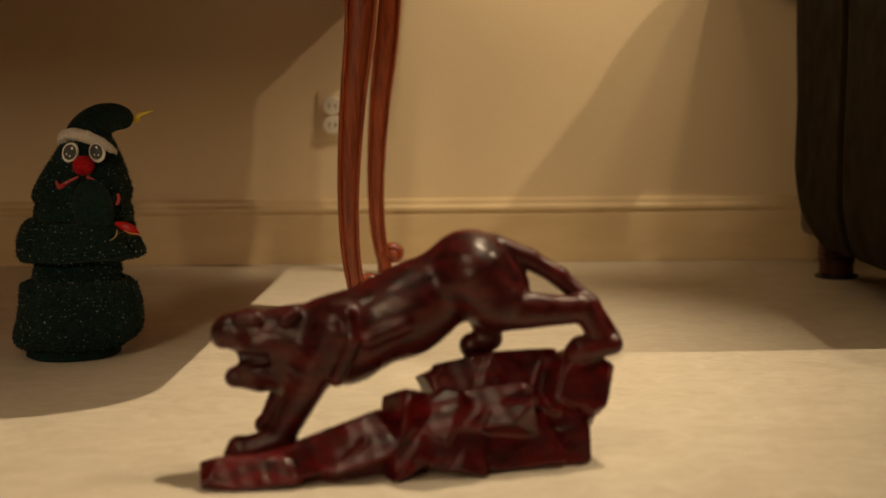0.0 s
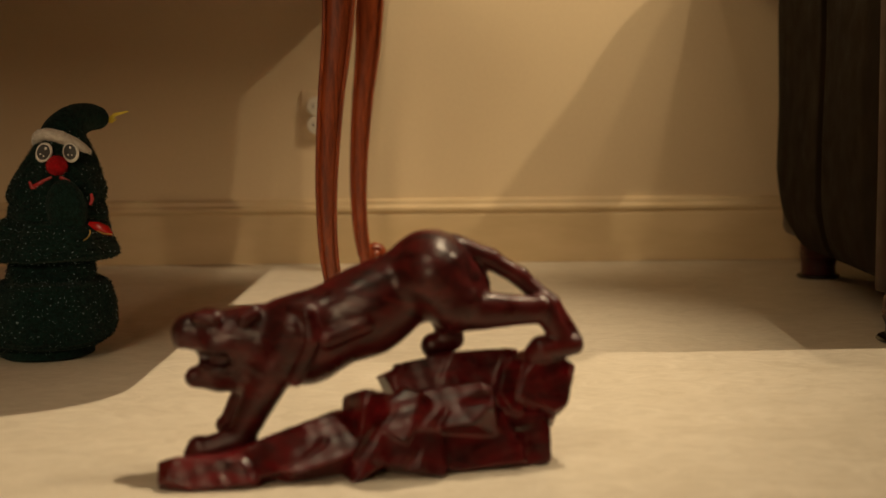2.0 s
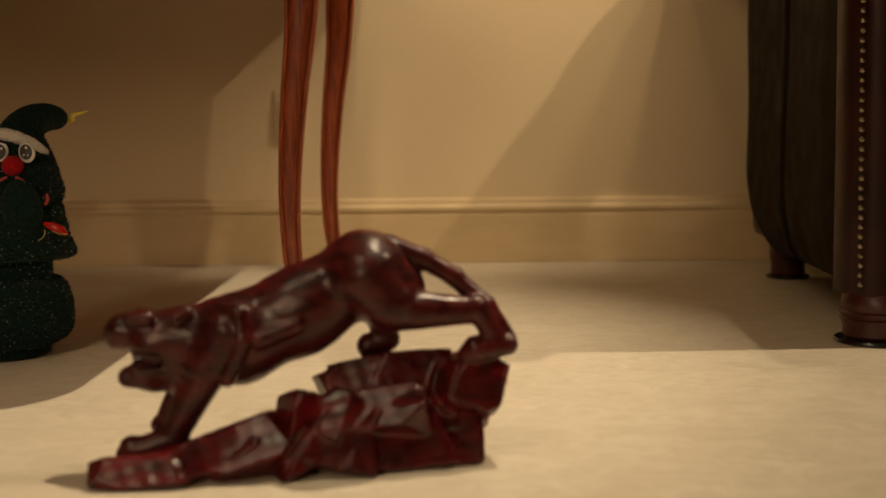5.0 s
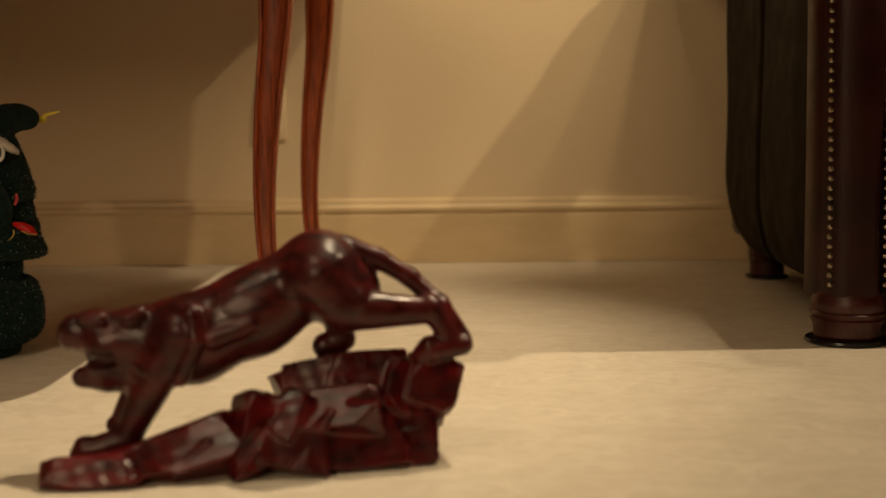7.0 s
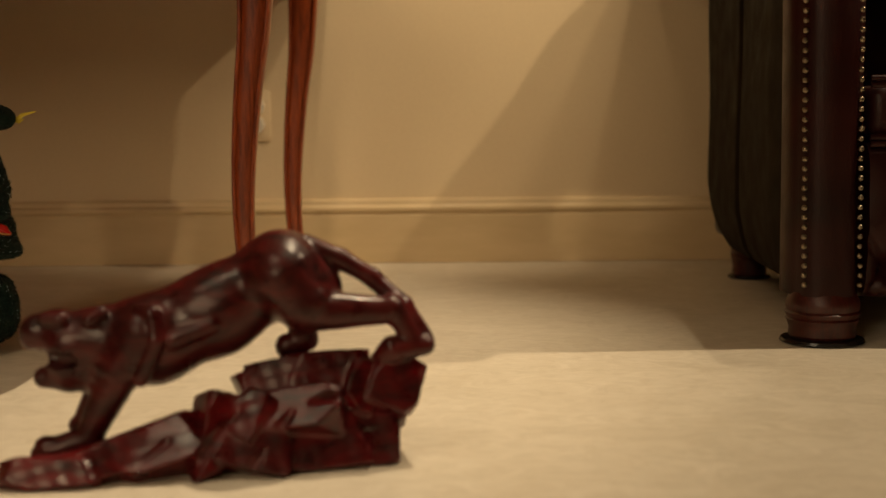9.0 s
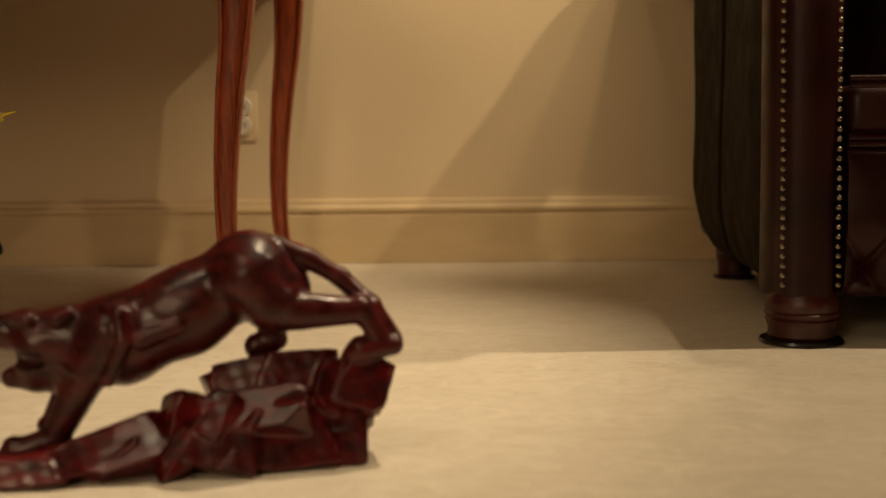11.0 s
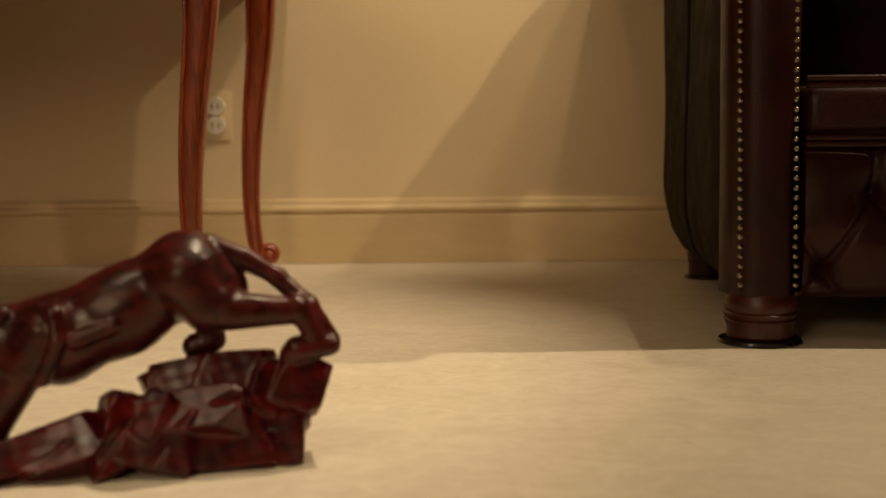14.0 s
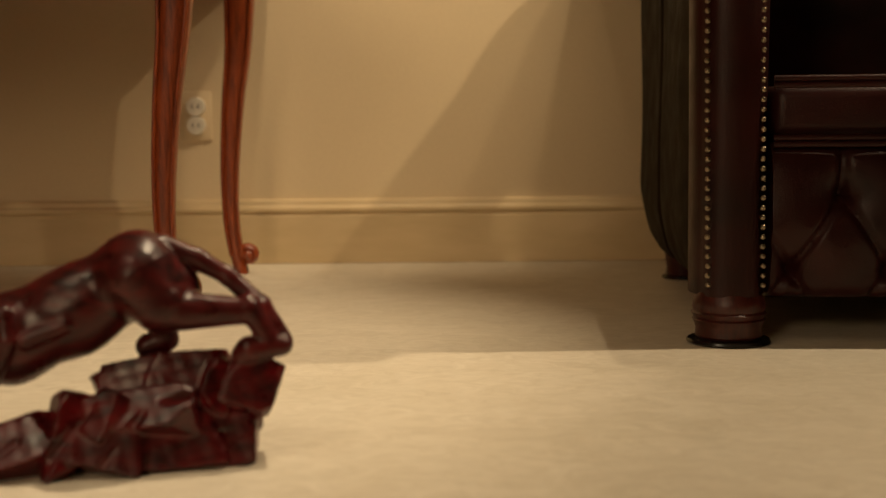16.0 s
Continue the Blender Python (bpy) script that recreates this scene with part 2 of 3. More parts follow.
# ---------------- table ----------------
def cabriole_leg(bm, side=1):
    """Leg about 0.70 high with a long S curve and a scrolled foot turned outwards along x."""
    line = spline([(0.030, 0.7215, 0.034), (0.028, 0.60, 0.031), (0.022, 0.49, 0.0265), (0.009, 0.38, 0.0225), (0.000, 0.27, 0.0195),
                   (-0.003, 0.18, 0.0172), (0.000, 0.10, 0.0155), (0.010, 0.035, 0.0145), (0.014, 0.012, 0.016), (0.015, 0.0, 0.017)], 44)
    tube(bm, [(side * x, 0, z) for x, z, r in line], [r for x, z, r in line], 16, square=0.72)
    # raised side mouldings
    for s in (-1, 1):
        tube(bm, [(side * x + s * r * 0.86, -r * 0.98, z) for x, z, r in line[:34]], [0.0035] * 34, 8)
    return bm


def scroll(bm, side=1):
    pts, rad = [], []
    for k in range(26):
        a = k / 25 * 1.6 * math.pi
        q = 0.021 - 0.010 * k / 25
        pts.append((side * (0.033 - q * math.cos(a)), 0, 0.041 + q * math.sin(a)))
        rad.append(0.0100 - 0.002 * k / 25)
    tube(bm, pts, rad, 10, flat=1.7)
    ball(bm, (side * 0.033, 0, 0.041), (0.016, 0.022, 0.016), 16)
    return bm


LEG_FRONT, LEG_REAR = 2.12, 2.685


def table():
    root = thing("console_table", pose(-0.663, 2.38, 0), "polished cherry wood table on curved cabriole legs", "table")
    for side, lx in ((1, 0.52), (-1, -0.62)):
        for y, dx in ((LEG_FRONT - 2.38, -0.017), (LEG_REAR - 2.38, 0.0)):
            leg = part("leg", cabriole_leg(bmesh.new(), side), M_CHERRY, root, at=pose(lx + side * dx, y, 0))
            part("scroll_foot", scroll(bmesh.new(), side), M_CHERRY, leg)
    bm = bmesh.new()
    box(bm, -0.80, 0.590, -0.87, 0.495, 0.722, 0.750)
    vert = [e for e in bm.edges if abs(e.verts[0].co.z - e.verts[1].co.z) > 0.01 and e.verts[0].co.y < 0]
    bmesh.ops.bevel(bm, geom=vert, offset=0.12, segments=10, affect="EDGES", profile=0.5)
    part("tabletop", bm, M_CHERRY, root)
    for y in (LEG_FRONT - 2.38, LEG_REAR - 2.38):
        part("apron", box(bmesh.new(), -0.60, 0.50, y - 0.012, y + 0.012, 0.695, 0.7215, 0.003), M_CHERRY, root)
    return root


table()


# ---------------- carved panther on a rock ----------------
# limbs as tapered rods in centimetres: x y z radius, x y z radius
PANTHER = {
    "body": [
        (3.2, 1.5, 18.1, 3.7, -2.3, 0.9, 14.7, 3.9),
        (-2.3, 0.9, 14.7, 3.9, -8.4, 0.2, 12.2, 4.0),
        (-8.4, 0.2, 12.0, 3.9, -11.9, -0.2, 12.0, 3.5),
        (4.3, 1.8, 18.8, 3.3, 6.3, 2.0, 16.6, 3.4),
    ],
    "head": [
        (-14.3, -0.5, 12.1, 3.2, -15.9, -0.7, 11.8, 3.1),
        (-17.4, -0.8, 13.3, 2.0, -18.8, -1.0, 13.1, 1.8),
        (-19.4, -1.1, 13.0, 1.3, -19.5, -1.1, 12.6, 1.2),
        (-13.3, -0.4, 9.6, 2.9, -15.9, -0.7, 9.4, 2.1),
        (-16.7, -0.8, 8.7, 1.3, -18.7, -1.0, 8.7, 1.0),
    ],
    "limb": [
        (-8.8, -1.9, 13.1, 2.5, -10.9, -2.3, 9.7, 2.0),
        (-10.9, -2.3, 9.7, 2.0, -14.1, -2.5, 3.5, 1.3),
        (-14.1, -2.5, 3.1, 1.4, -17.7, -2.9, 1.9, 1.3),
        (-18.1, -2.9, 2.3, 1.2, -18.5, -3.0, 1.7, 1.1),
        (-13.0, 1.9, 8.3, 2.0, -15.4, 1.8, 4.6, 1.2),
        (-15.4, 1.8, 4.1, 1.1, -16.5, 1.7, 3.4, 0.9),
        (4.3, -0.0, 18.0, 3.6, 6.2, -0.4, 15.6, 2.8),
        (6.4, -0.4, 14.8, 2.1, 14.3, 0.7, 14.6, 1.3),
        (14.6, 0.7, 14.9, 1.2, 16.5, 0.9, 11.8, 1.0),
        (17.7, 1.1, 11.1, 1.0, 14.6, 0.5, 10.8, 1.3),
        (14.6, 0.5, 10.8, 1.3, 13.9, 0.5, 10.3, 1.1),
        (5.3, 3.7, 14.7, 2.2, 5.8, 3.7, 11.6, 1.2),
        (5.9, 3.8, 11.3, 1.2, 4.1, 3.6, 10.7, 1.3),
    ],
    "tail": [
        (6.2, 1.8, 20.7, 1.3, 9.5, 2.2, 19.5, 1.0),
        (9.5, 2.2, 19.5, 1.0, 12.5, 2.3, 17.7, 0.9),
        (12.5, 2.3, 17.7, 0.9, 15.5, 2.0, 14.9, 1.0),
        (15.5, 2.0, 14.8, 1.1, 17.7, 1.8, 11.5, 0.95),
    ],
    "ridge": [
        (-9.2, -2.7, 15.6, 0.5, -7.6, -3.3, 15.1, 0.8),
        (-7.6, -3.3, 15.1, 0.8, -7.2, -3.8, 12.6, 0.8),
        (-7.2, -3.8, 12.6, 0.8, -8.8, -3.6, 9.0, 0.8),
        (-12.7, -2.5, 15.0, 0.8, -13.5, -3.2, 14.5, 0.7),
        (-16.3, -2.8, 14.6, 0.7, -17.9, -2.5, 14.6, 0.7),
        (-5.8, -3.0, 12.5, 0.9, -2.1, -2.5, 13.9, 0.8),
    ],
}
# blocks of the rock in centimetres: centre, half sizes, then lean (top to the right), tip (top backwards) and turn in degrees
ROCK_LOW = [
    (-16.4, -6.3, 0.5, 4.6, 3.0, 1.6, -5, 20, 4), (-11.6, -4.6, 1.0, 4.2, 3.2, 1.7, -10, 24, 14), (-7.0, -3.4, 1.5, 4.8, 3.4, 2.6, -22, 32, -4),
    (-2.7, -3.1, 3.0, 1.4, 2.8, 4.4, 18, 12, 30), (0.8, -1.6, 2.6, 4.6, 3.6, 3.4, 16, 20, 10),
    (6.4, -0.2, 1.7, 5.6, 3.6, 2.8, -4, 14, 12), (10.8, 1.2, 1.9, 4.2, 3.2, 2.6, 2, 6, 6), (11.8, 1.9, 4.6, 3.4, 3.0, 2.2, -3, 14, 14),
]
ROCK_HIGH = [
    (1.5, -2.6, 4.8, 1.8, 2.2, 2.4, 24, 26, -12), (6.2, -1.7, 4.8, 3.8, 2.6, 2.1, -8, 31, -9), (0.7, 1.2, 7.4, 1.3, 1.8, 1.5, -22, 8, 20),
    (3.8, 2.2, 7.1, 3.4, 3.0, 2.1, -10, 16, 0), (7.8, 2.8, 7.8, 4.4, 3.2, 2.2, -2, 10, 6),
    (10.9, 0.9, 7.0, 1.5, 2.2, 2.7, 26, 14, 30), (14.5, 2.0, 7.2, 2.5, 2.7, 2.6, 22, 8, 14),
]


def rod(P, a, ra, b, rb):
    """Distance to a rod that tapers from ra to rb."""
    a, b = np.array(a, np.float32), np.array(b, np.float32)
    d = b - a
    h = np.clip(((P - a) @ d) / max(d @ d, 1e-9), 0, 1)
    return np.linalg.norm(P - a - h[:, None] * d, axis=1) - (ra + (rb - ra) * h)


def blend(a, b, k):
    h = np.clip(0.5 + 0.5 * (b - a) / k, 0, 1)
    return b + (a - b) * h - k * h * (1 - h)


def surface_net(f, lo, step):
    """Quads on the zero surface of the sampled distances f."""
    n = np.array(f.shape)
    s = f < 0
    corners = [(i, j, k) for i in (0, 1) for j in (0, 1) for k in (0, 1)]
    cut = lambda c: tuple(slice(o, o + m - 1) for o, m in zip(c, n))
    total = sum(s[cut(c)].astype(int) for c in corners)
    cells = np.argwhere((total > 0) & (total < 8))
    index = -np.ones(n - 1, int)
    index[tuple(cells.T)] = np.arange(len(cells))
    acc, num = np.zeros((len(cells), 3)), np.zeros(len(cells))
    for a in corners:
        for ax in range(3):
            if a[ax]:
                continue
            b = list(a)
            b[ax] = 1
            fa, fb = f[tuple((cells + a).T)], f[tuple((cells + b).T)]
            hit = (fa < 0) != (fb < 0)
            t = np.where(hit, fa / np.where(hit, fa - fb, 1), 0)
            p = np.array(a, float)[None] + t[:, None] * (np.array(b) - np.array(a))[None]
            acc += p * hit[:, None]
            num += hit
    verts = lo + (cells + acc / num[:, None]) * step
    quads = []
    for ax in range(3):
        u, v = (ax + 1) % 3, (ax + 2) % 3
        lo_s, hi_s = [slice(1, -1)] * 3, [slice(1, -1)] * 3
        lo_s[ax], hi_s[ax] = slice(0, -1), slice(1, None)
        e = np.argwhere(s[tuple(lo_s)] != s[tuple(hi_s)])
        off = np.array([1, 1, 1])
        off[ax] = 0
        e = e + off
        q = []
        for du, dv in ((0, 0), (1, 0), (1, 1), (0, 1)):
            g = e.copy()
            g[:, u] -= du
            g[:, v] -= dv
            q.append(index[tuple(g.T)])
        q = np.stack(q, 1)
        inside = s[tuple(e.T)]
        q[~inside] = q[~inside][:, ::-1]
        quads.append(q)
    return verts, np.concatenate(quads)


def panther_statue(at):
    lo, hi, step = np.array([-22.0, -10.5, -0.4]), np.array([20.0, 7.4, 23.4]), 0.18
    axes = [np.arange(a, b, step) for a, b in zip(lo, hi)]
    shape = tuple(len(a) for a in axes)
    P = np.stack(np.meshgrid(*axes, indexing="ij"), -1).reshape(-1, 3).astype(np.float32)

    def group(rows, k, squash=1.0):
        d = None
        for x, y, z, r, x2, y2, z2, r2 in rows:
            Q = P * np.array([1, squash, 1], np.float32)
            e = rod(Q, (x, y * squash, z), r, (x2, y2 * squash, z2), r2)
            d = e if d is None else blend(d, e, k)
        return d

    body = group(PANTHER["body"], 2.2, 1.15)
    head = group(PANTHER["head"], 0.9, 1.1)
    limb = group(PANTHER["limb"], 0.35)
    tail = group(PANTHER["tail"], 0.5)
    ridge = group(PANTHER["ridge"], 0.2)
    cat = blend(blend(blend(body, head, 1.2), limb, 1.1), tail, 0.35)
    cat = blend(cat, ridge, 0.25)
    for a, ra, b, rb in CUTS:
        cat = np.maximum(cat, -rod(P, a, ra, b, rb))
    cat += 0.02 * np.sin(P[:, 0] * 2.1 + P[:, 2] * 1.3) * np.sin(P[:, 1] * 2.3 + P[:, 2] * 1.7)
    # gouged fur on the cheek and the mane, shallow hollows over the ribs
    mane = np.clip((-9.0 - P[:, 0]) / 2.0, 0, 1) * np.clip((P[:, 2] - 6.5) / 2.0, 0, 1) * np.clip((P[:, 0] + 18.0) / 2.0, 0, 1)
    swirl = P[:, 2] * 2.6 + P[:, 0] * 1.5 + 0.9 * np.sin(P[:, 0] * 0.9 + P[:, 1])
    cat += 0.075 * mane * (np.abs(np.sin(swirl)) - 0.6) * (0.6 + 0.4 * np.sin(P[:, 0] * 2.2 - P[:, 2] * 1.4))
    ribs = np.clip((P[:, 0] + 7.0) / 1.5, 0, 1) * np.clip((1.0 - P[:, 0]) / 1.5, 0, 1)
    cat += 0.02 * ribs * np.sin((P[:, 0] * 0.55 - P[:, 2]) * 2.4)

    rng = np.random.default_rng(5)
    rock = None
    for cx, cy, cz, hx, hy, hz, lean, tip, turn in ROCK_LOW + ROCK_HIGH:
        m = np.array(Euler((radians(-tip - 7), radians(lean), radians(turn)), "YXZ").to_matrix(), np.float32)
        Q = (P - np.array([cx, cy, cz], np.float32)) @ m
        d = np.maximum.reduce([np.abs(Q[:, 0]) - hx, np.abs(Q[:, 1]) - hy, np.abs(Q[:, 2]) - hz])
        # flats left by the chisel: along the upper front edge, the front corners and anywhere
        for n in ((rng.uniform(-0.3, 0.3), -1.0, 1.1), (rng.uniform(0.7, 1.1), -0.9, 0.3), (rng.uniform(-1.1, -0.7), -0.9, 0.4), (rng.uniform(-1, 1), -0.5, -1.0)):
            n = np.array(n) / np.linalg.norm(n)
            reach = np.abs(n) @ np.array([hx, hy, hz])
            d = np.maximum(d, Q @ n.astype(np.float32) - reach * rng.uniform(0.70, 0.92))
        rock = d if rock is None else blend(rock, d, 0.3)
    rock += 0.03 * np.sin(P[:, 0] * 1.1 + P[:, 2] * 2.9 + P[:, 1]) * np.sin(P[:, 0] * 2.3 - P[:, 2] * 1.9)
    for a, ra, b, rb in FOLDS:
        rock = np.maximum(rock, -rod(P, a, ra, b, rb))
    rock = np.maximum(rock, -P[:, 2])
    both = np.minimum(cat, rock).reshape(shape)
    verts, quads = surface_net(both, lo, step)
    me = bpy.data.meshes.new("panther_statue")
    me.from_pydata((verts * 0.01).tolist(), [], quads.tolist())
    mid = verts[quads].mean(1)
    idx = np.round((mid - lo) / step).astype(int)
    idx = np.minimum(idx, np.array(shape) - 1)
    is_rock = rock.reshape(shape)[tuple(idx.T)] < cat.reshape(shape)[tuple(idx.T)]
    me.materials.append(M_PANTHER)
    me.materials.append(M_ROCK)
    me.polygons.foreach_set("material_index", is_rock.astype(np.int32))
    me.polygons.foreach_set("use_smooth", [True] * len(me.polygons))
    me.update()
    ob = new("panther_statue", me)
    ob.matrix_basis = at
    return tagged(ob, "dark red carved wooden panther statue prowling on a rock", "statue")


# cuts of the knife: mouth, mane, haunch; and the folds of the rock
CUTS = [((-20.8, -1.2, 10.7), 1.15, (-16.2, -0.9, 10.7), 0.85), ((-19.4, -2.6, 10.7), 1.15, (-15.6, -3.2, 10.6), 0.8), ((-6.6, -4.3, 15.6), 0.6, (-5.7, -4.9, 12.6), 0.6), ((-5.7, -4.9, 12.6), 0.6, (-7.4, -4.7, 9.0), 0.5),
        ((0.2, -4.9, 18.3), 0.7, (1.6, -5.1, 14.0), 0.6), ((-16.0, -3.9, 10.2), 0.5, (-12.0, -4.4, 9.2), 0.4), ((-17.3, -3.3, 13.6), 0.3, (-17.0, -3.3, 13.5), 0.3)]
FOLDS = [((-4.2, -8.0, 0.2), 0.7, (0.2, -4.8, 6.2), 0.7), ((1.2, -7.0, 0.4), 0.7, (5.2, -4.4, 6.0), 0.6), ((8.4, -5.2, 0.6), 0.6, (12.6, -2.4, 5.6), 0.7),
         ((-10.5, -9.2, 0.6), 0.5, (-6.0, -6.4, 3.8), 0.6), ((4.0, -5.2, 6.4), 0.6, (12.0, -2.4, 7.6), 0.6)]
panther_statue(pose(-0.013, 1.156, 0))


# ---------------- plush tree toy ----------------
def fuzz(bm, count, length, seed, glitter=0.032):
    """Short yarn ends and bits of glitter over the faces of bm."""
    rng = random.Random(seed)
    faces = bm.faces[:]
    bm.normal_update()
    areas = [f.calc_area() for f in faces]
    for f in rng.choices(faces, areas, k=count):
        u, v = rng.random(), rng.random()
        w = [(1 - u) * (1 - v), u * (1 - v), u * v, (1 - u) * v] if len(f.verts) == 4 else [rng.random() for _ in f.verts]
        t = sum(w)
        p = sum((v.co * (q / t) for v, q in zip(f.verts, w)), Vector())
        n = f.normal.copy()
        if rng.random() < glitter:
            e = Vector((rng.uniform(-1, 1), rng.uniform(-1, 1), rng.uniform(-1, 1)))
            a = (n + e * 0.7).normalized()
            u = a.orthogonal().normalized() * rng.uniform(0.0002, 0.0006)
            v = a.cross(u)
            q = p + n * length * 0.8
            face = bm.faces.new([bm.verts.new(q + u + v), bm.verts.new(q - u + v), bm.verts.new(q - u - v), bm.verts.new(q + u - v)])
            face.material_index = 1
        else:
            e = Vector((rng.uniform(-1, 1), rng.uniform(-1, 1), rng.uniform(-1, 1)))
            d = (n + e * 0.8).normalized() * length * rng.uniform(0.5, 1.2)
            s = d.cross(e).normalized() * 0.0007
            bm.faces.new([bm.verts.new(p - n * 0.001 - s), bm.verts.new(p - n * 0.001 + s), bm.verts.new(p + d)])
    return bm


def plush_piece(name, profile, root, seed, lean, count, lobes=0.05, sx=1.0):
    bm = bmesh.new()
    rng = random.Random(seed)
    ph = [rng.uniform(0, 6.3) for _ in range(4)]

    def wob(a, z):
        return 1 + 1.6 * lobes * math.sin(3 * a + ph[0]) * math.sin(40 * z + ph[1]) + 0.03 * math.sin(7 * a + ph[2] + 30 * z) + 0.012 * math.sin(17 * a + 90 * z + ph[3]) + 0.014 * math.sin(z * 900 + 2 * math.sin(3 * a))

    prof = [(max(r * 0.96, 0.001), z) for r, z in spline(profile, 60)]
    lathe(bm, prof, 44, lean, wob)
    for v in bm.verts:
        v.co.x *= sx
    fuzz(bm, count * 2, 0.0042, seed, 0.06)
    return part(name, bm, [M_PLUSH, M_GLITTER], root, smooth=True, angle=60)


def plush_tree(at):
    root = thing("christmas_tree_toy", at, "dark green plush Christmas tree toy with googly eyes", "toy")
    lean = lambda z: (-0.009 + 0.018 * z, -0.020 + 0.29 * z)
    part("base_pad", lathe(bmesh.new(), [(0.060, 0.0), (0.066, 0.003), (0.066, 0.022), (0.05, 0.024)], 32, lean), M_PLUSH, root)
    plush_piece("tier", [(0.05, 0.014), (0.076, 0.016), (0.091, 0.030), (0.089, 0.060), (0.085, 0.088), (0.079, 0.104), (0.05, 0.109)], root, 1, lean, 9000)
    plush_piece("tier", [(0.05, 0.100), (0.062, 0.104), (0.064, 0.118), (0.060, 0.135), (0.05, 0.140)], root, 2, lean, 3500)
    plush_piece("tier", [(0.06, 0.136), (0.086, 0.138), (0.092, 0.152), (0.086, 0.172), (0.076, 0.190), (0.06, 0.196)], root, 3, lean, 7000, 0.08)
    plush_piece("tier", [(0.05, 0.190), (0.068, 0.192), (0.072, 0.205), (0.066, 0.220), (0.05, 0.226)], root, 4, lean, 3500)
    head = plush_piece("head", [(0.05, 0.212), (0.068, 0.216), (0.073, 0.232), (0.064, 0.256), (0.052, 0.280), (0.040, 0.302), (0.028, 0.320), (0.01, 0.328)], root, 5, lean, 7000, 0.03)
    # hat: a horn that bends over sideways and backwards
    line = spline([(-0.006, 0.068, 0.298, 0.035), (-0.004, 0.074, 0.314, 0.032), (0.002, 0.086, 0.328, 0.028), (0.011, 0.102, 0.338, 0.024),
                   (0.023, 0.122, 0.342, 0.0205), (0.034, 0.138, 0.340, 0.0165), (0.040, 0.146, 0.338, 0.010), (0.042, 0.148, 0.337, 0.002)], 26)
    bm = tube(bmesh.new(), [p[:3] for p in line], [p[3] for p in line], 24)
    hat = part("hat", fuzz(bm, 5000, 0.0035, 9, 0.07), [M_PLUSH, M_GLITTER], root, "dark green pointed hat bent over", angle=60)
    # fleece band
    ring = []
    for k in range(33):
        a = 2 * math.pi * k / 32
        ring.append((-0.001 + 0.0355 * math.cos(a), 0.066 + 0.038 * math.sin(a), 0.293 - 0.009 * math.cos(a) - 0.022 * math.sin(a)))
    bm = tube(bmesh.new(), ring, [0.0088 + 0.0004 * math.sin(k * 2.3) for k in range(33)], 12, cap=False)
    part("hat_band", fuzz(bm, 4000, 0.0022, 11, 0.0), M_FLEECE, hat, "white fleece hat band", angle=60)
    bm = bmesh.new()
    tube(bm, [(0.038, 0.146, 0.341), (0.048, 0.150, 0.338), (0.055, 0.151, 0.346), (0.076, 0.153, 0.351)], [0.006, 0.005, 0.0032, 0.001], 8, flat=0.3)
    tube(bm, [(0.040, 0.147, 0.340), (0.050, 0.149, 0.335), (0.057, 0.151, 0.339)], [0.004, 0.003, 0.001], 8, flat=0.3)
    part("ribbon_tip", bm, M_YELLOW, hat, "yellow ribbon tip")
    # eyes, nose, mouth
    for ex, tilt in ((-0.0125, 14), (0.0265, -14)):
        spots = bmesh.new()
        m = pose(ex, 0.014, 0.290, 78, tilt, 0) @ Matrix.Diagonal((0.76, 0.97, 1, 1))
        eye = part("eye", lathe(bmesh.new(), [(0.002, 0), (0.0150, 0.0), (0.0158, 0.003), (0.0135, 0.0055), (0.002, 0.006)], 28), M_EYE, head, "white plastic googly eye", at=m)
        part("pupil", lathe(bmesh.new(), [(0.002, 0.005), (0.0120, 0.005), (0.0116, 0.0072), (0.002, 0.0085)], 24), M_PUPIL, eye, "black pupil")
        # glints on the pupil, modelled as small flat white discs
        for gx, gy, gr in ((0.003, 0.006, 0.0024), (-0.004, -0.004, 0.0017), (0.003, -0.006, 0.0015)):
            ball(spots, (gx, gy, 0.0080), (gr, gr, 0.0006), 8)
        part("eye_glints", spots, M_EYE, eye, "white glints set on the pupil")
    bm = ball(bmesh.new(), (0.0085, 0.002, 0.271), (0.0148, 0.0148, 0.0148), 20)
    part("nose", fuzz(bm, 1500, 0.002, 21, 0.0), M_NOSE, head, "red pompom nose", angle=80)
    bm = bmesh.new()
    tube(bm, [(-0.026, -0.010, 0.242), (-0.018, -0.012, 0.244), (-0.008, -0.012, 0.250), (0.004, -0.010, 0.256)], [0.003, 0.0035, 0.003, 0.002], 8, flat=0.5)
    tube(bm, [(-0.028, -0.010, 0.250), (-0.024, -0.012, 0.241), (-0.016, -0.012, 0.238)], [0.002, 0.003, 0.0015], 8, flat=0.5)
    tube(bm, [(0.016, -0.010, 0.256), (0.027, -0.012, 0.250), (0.033, -0.012, 0.240)], [0.0025, 0.0035, 0.002], 8, flat=0.5)
    part("mouth_ribbon", bm, M_RIBBON, head, "red ribbon mouth")
    # mitten and bell
    bm = ball(bmesh.new(), (0.028, -0.024, 0.211), (0.029, 0.022, 0.042), 24, pose(0, 0, 0, 0, -8, 0))
    arm = part("arm", fuzz(bm, 2500, 0.0025, 31, 0.0), M_PLUSH, root, "dark green plush mitten arm", angle=80)
    bm = tube(bmesh.new(), [(0.062, -0.018, 0.232), (0.064, -0.020, 0.224), (0.061, -0.022, 0.216)], [0.002, 0.003, 0.002], 8, flat=0.5)
    part("ribbon", bm, M_RIBBON, arm, "red ribbon")
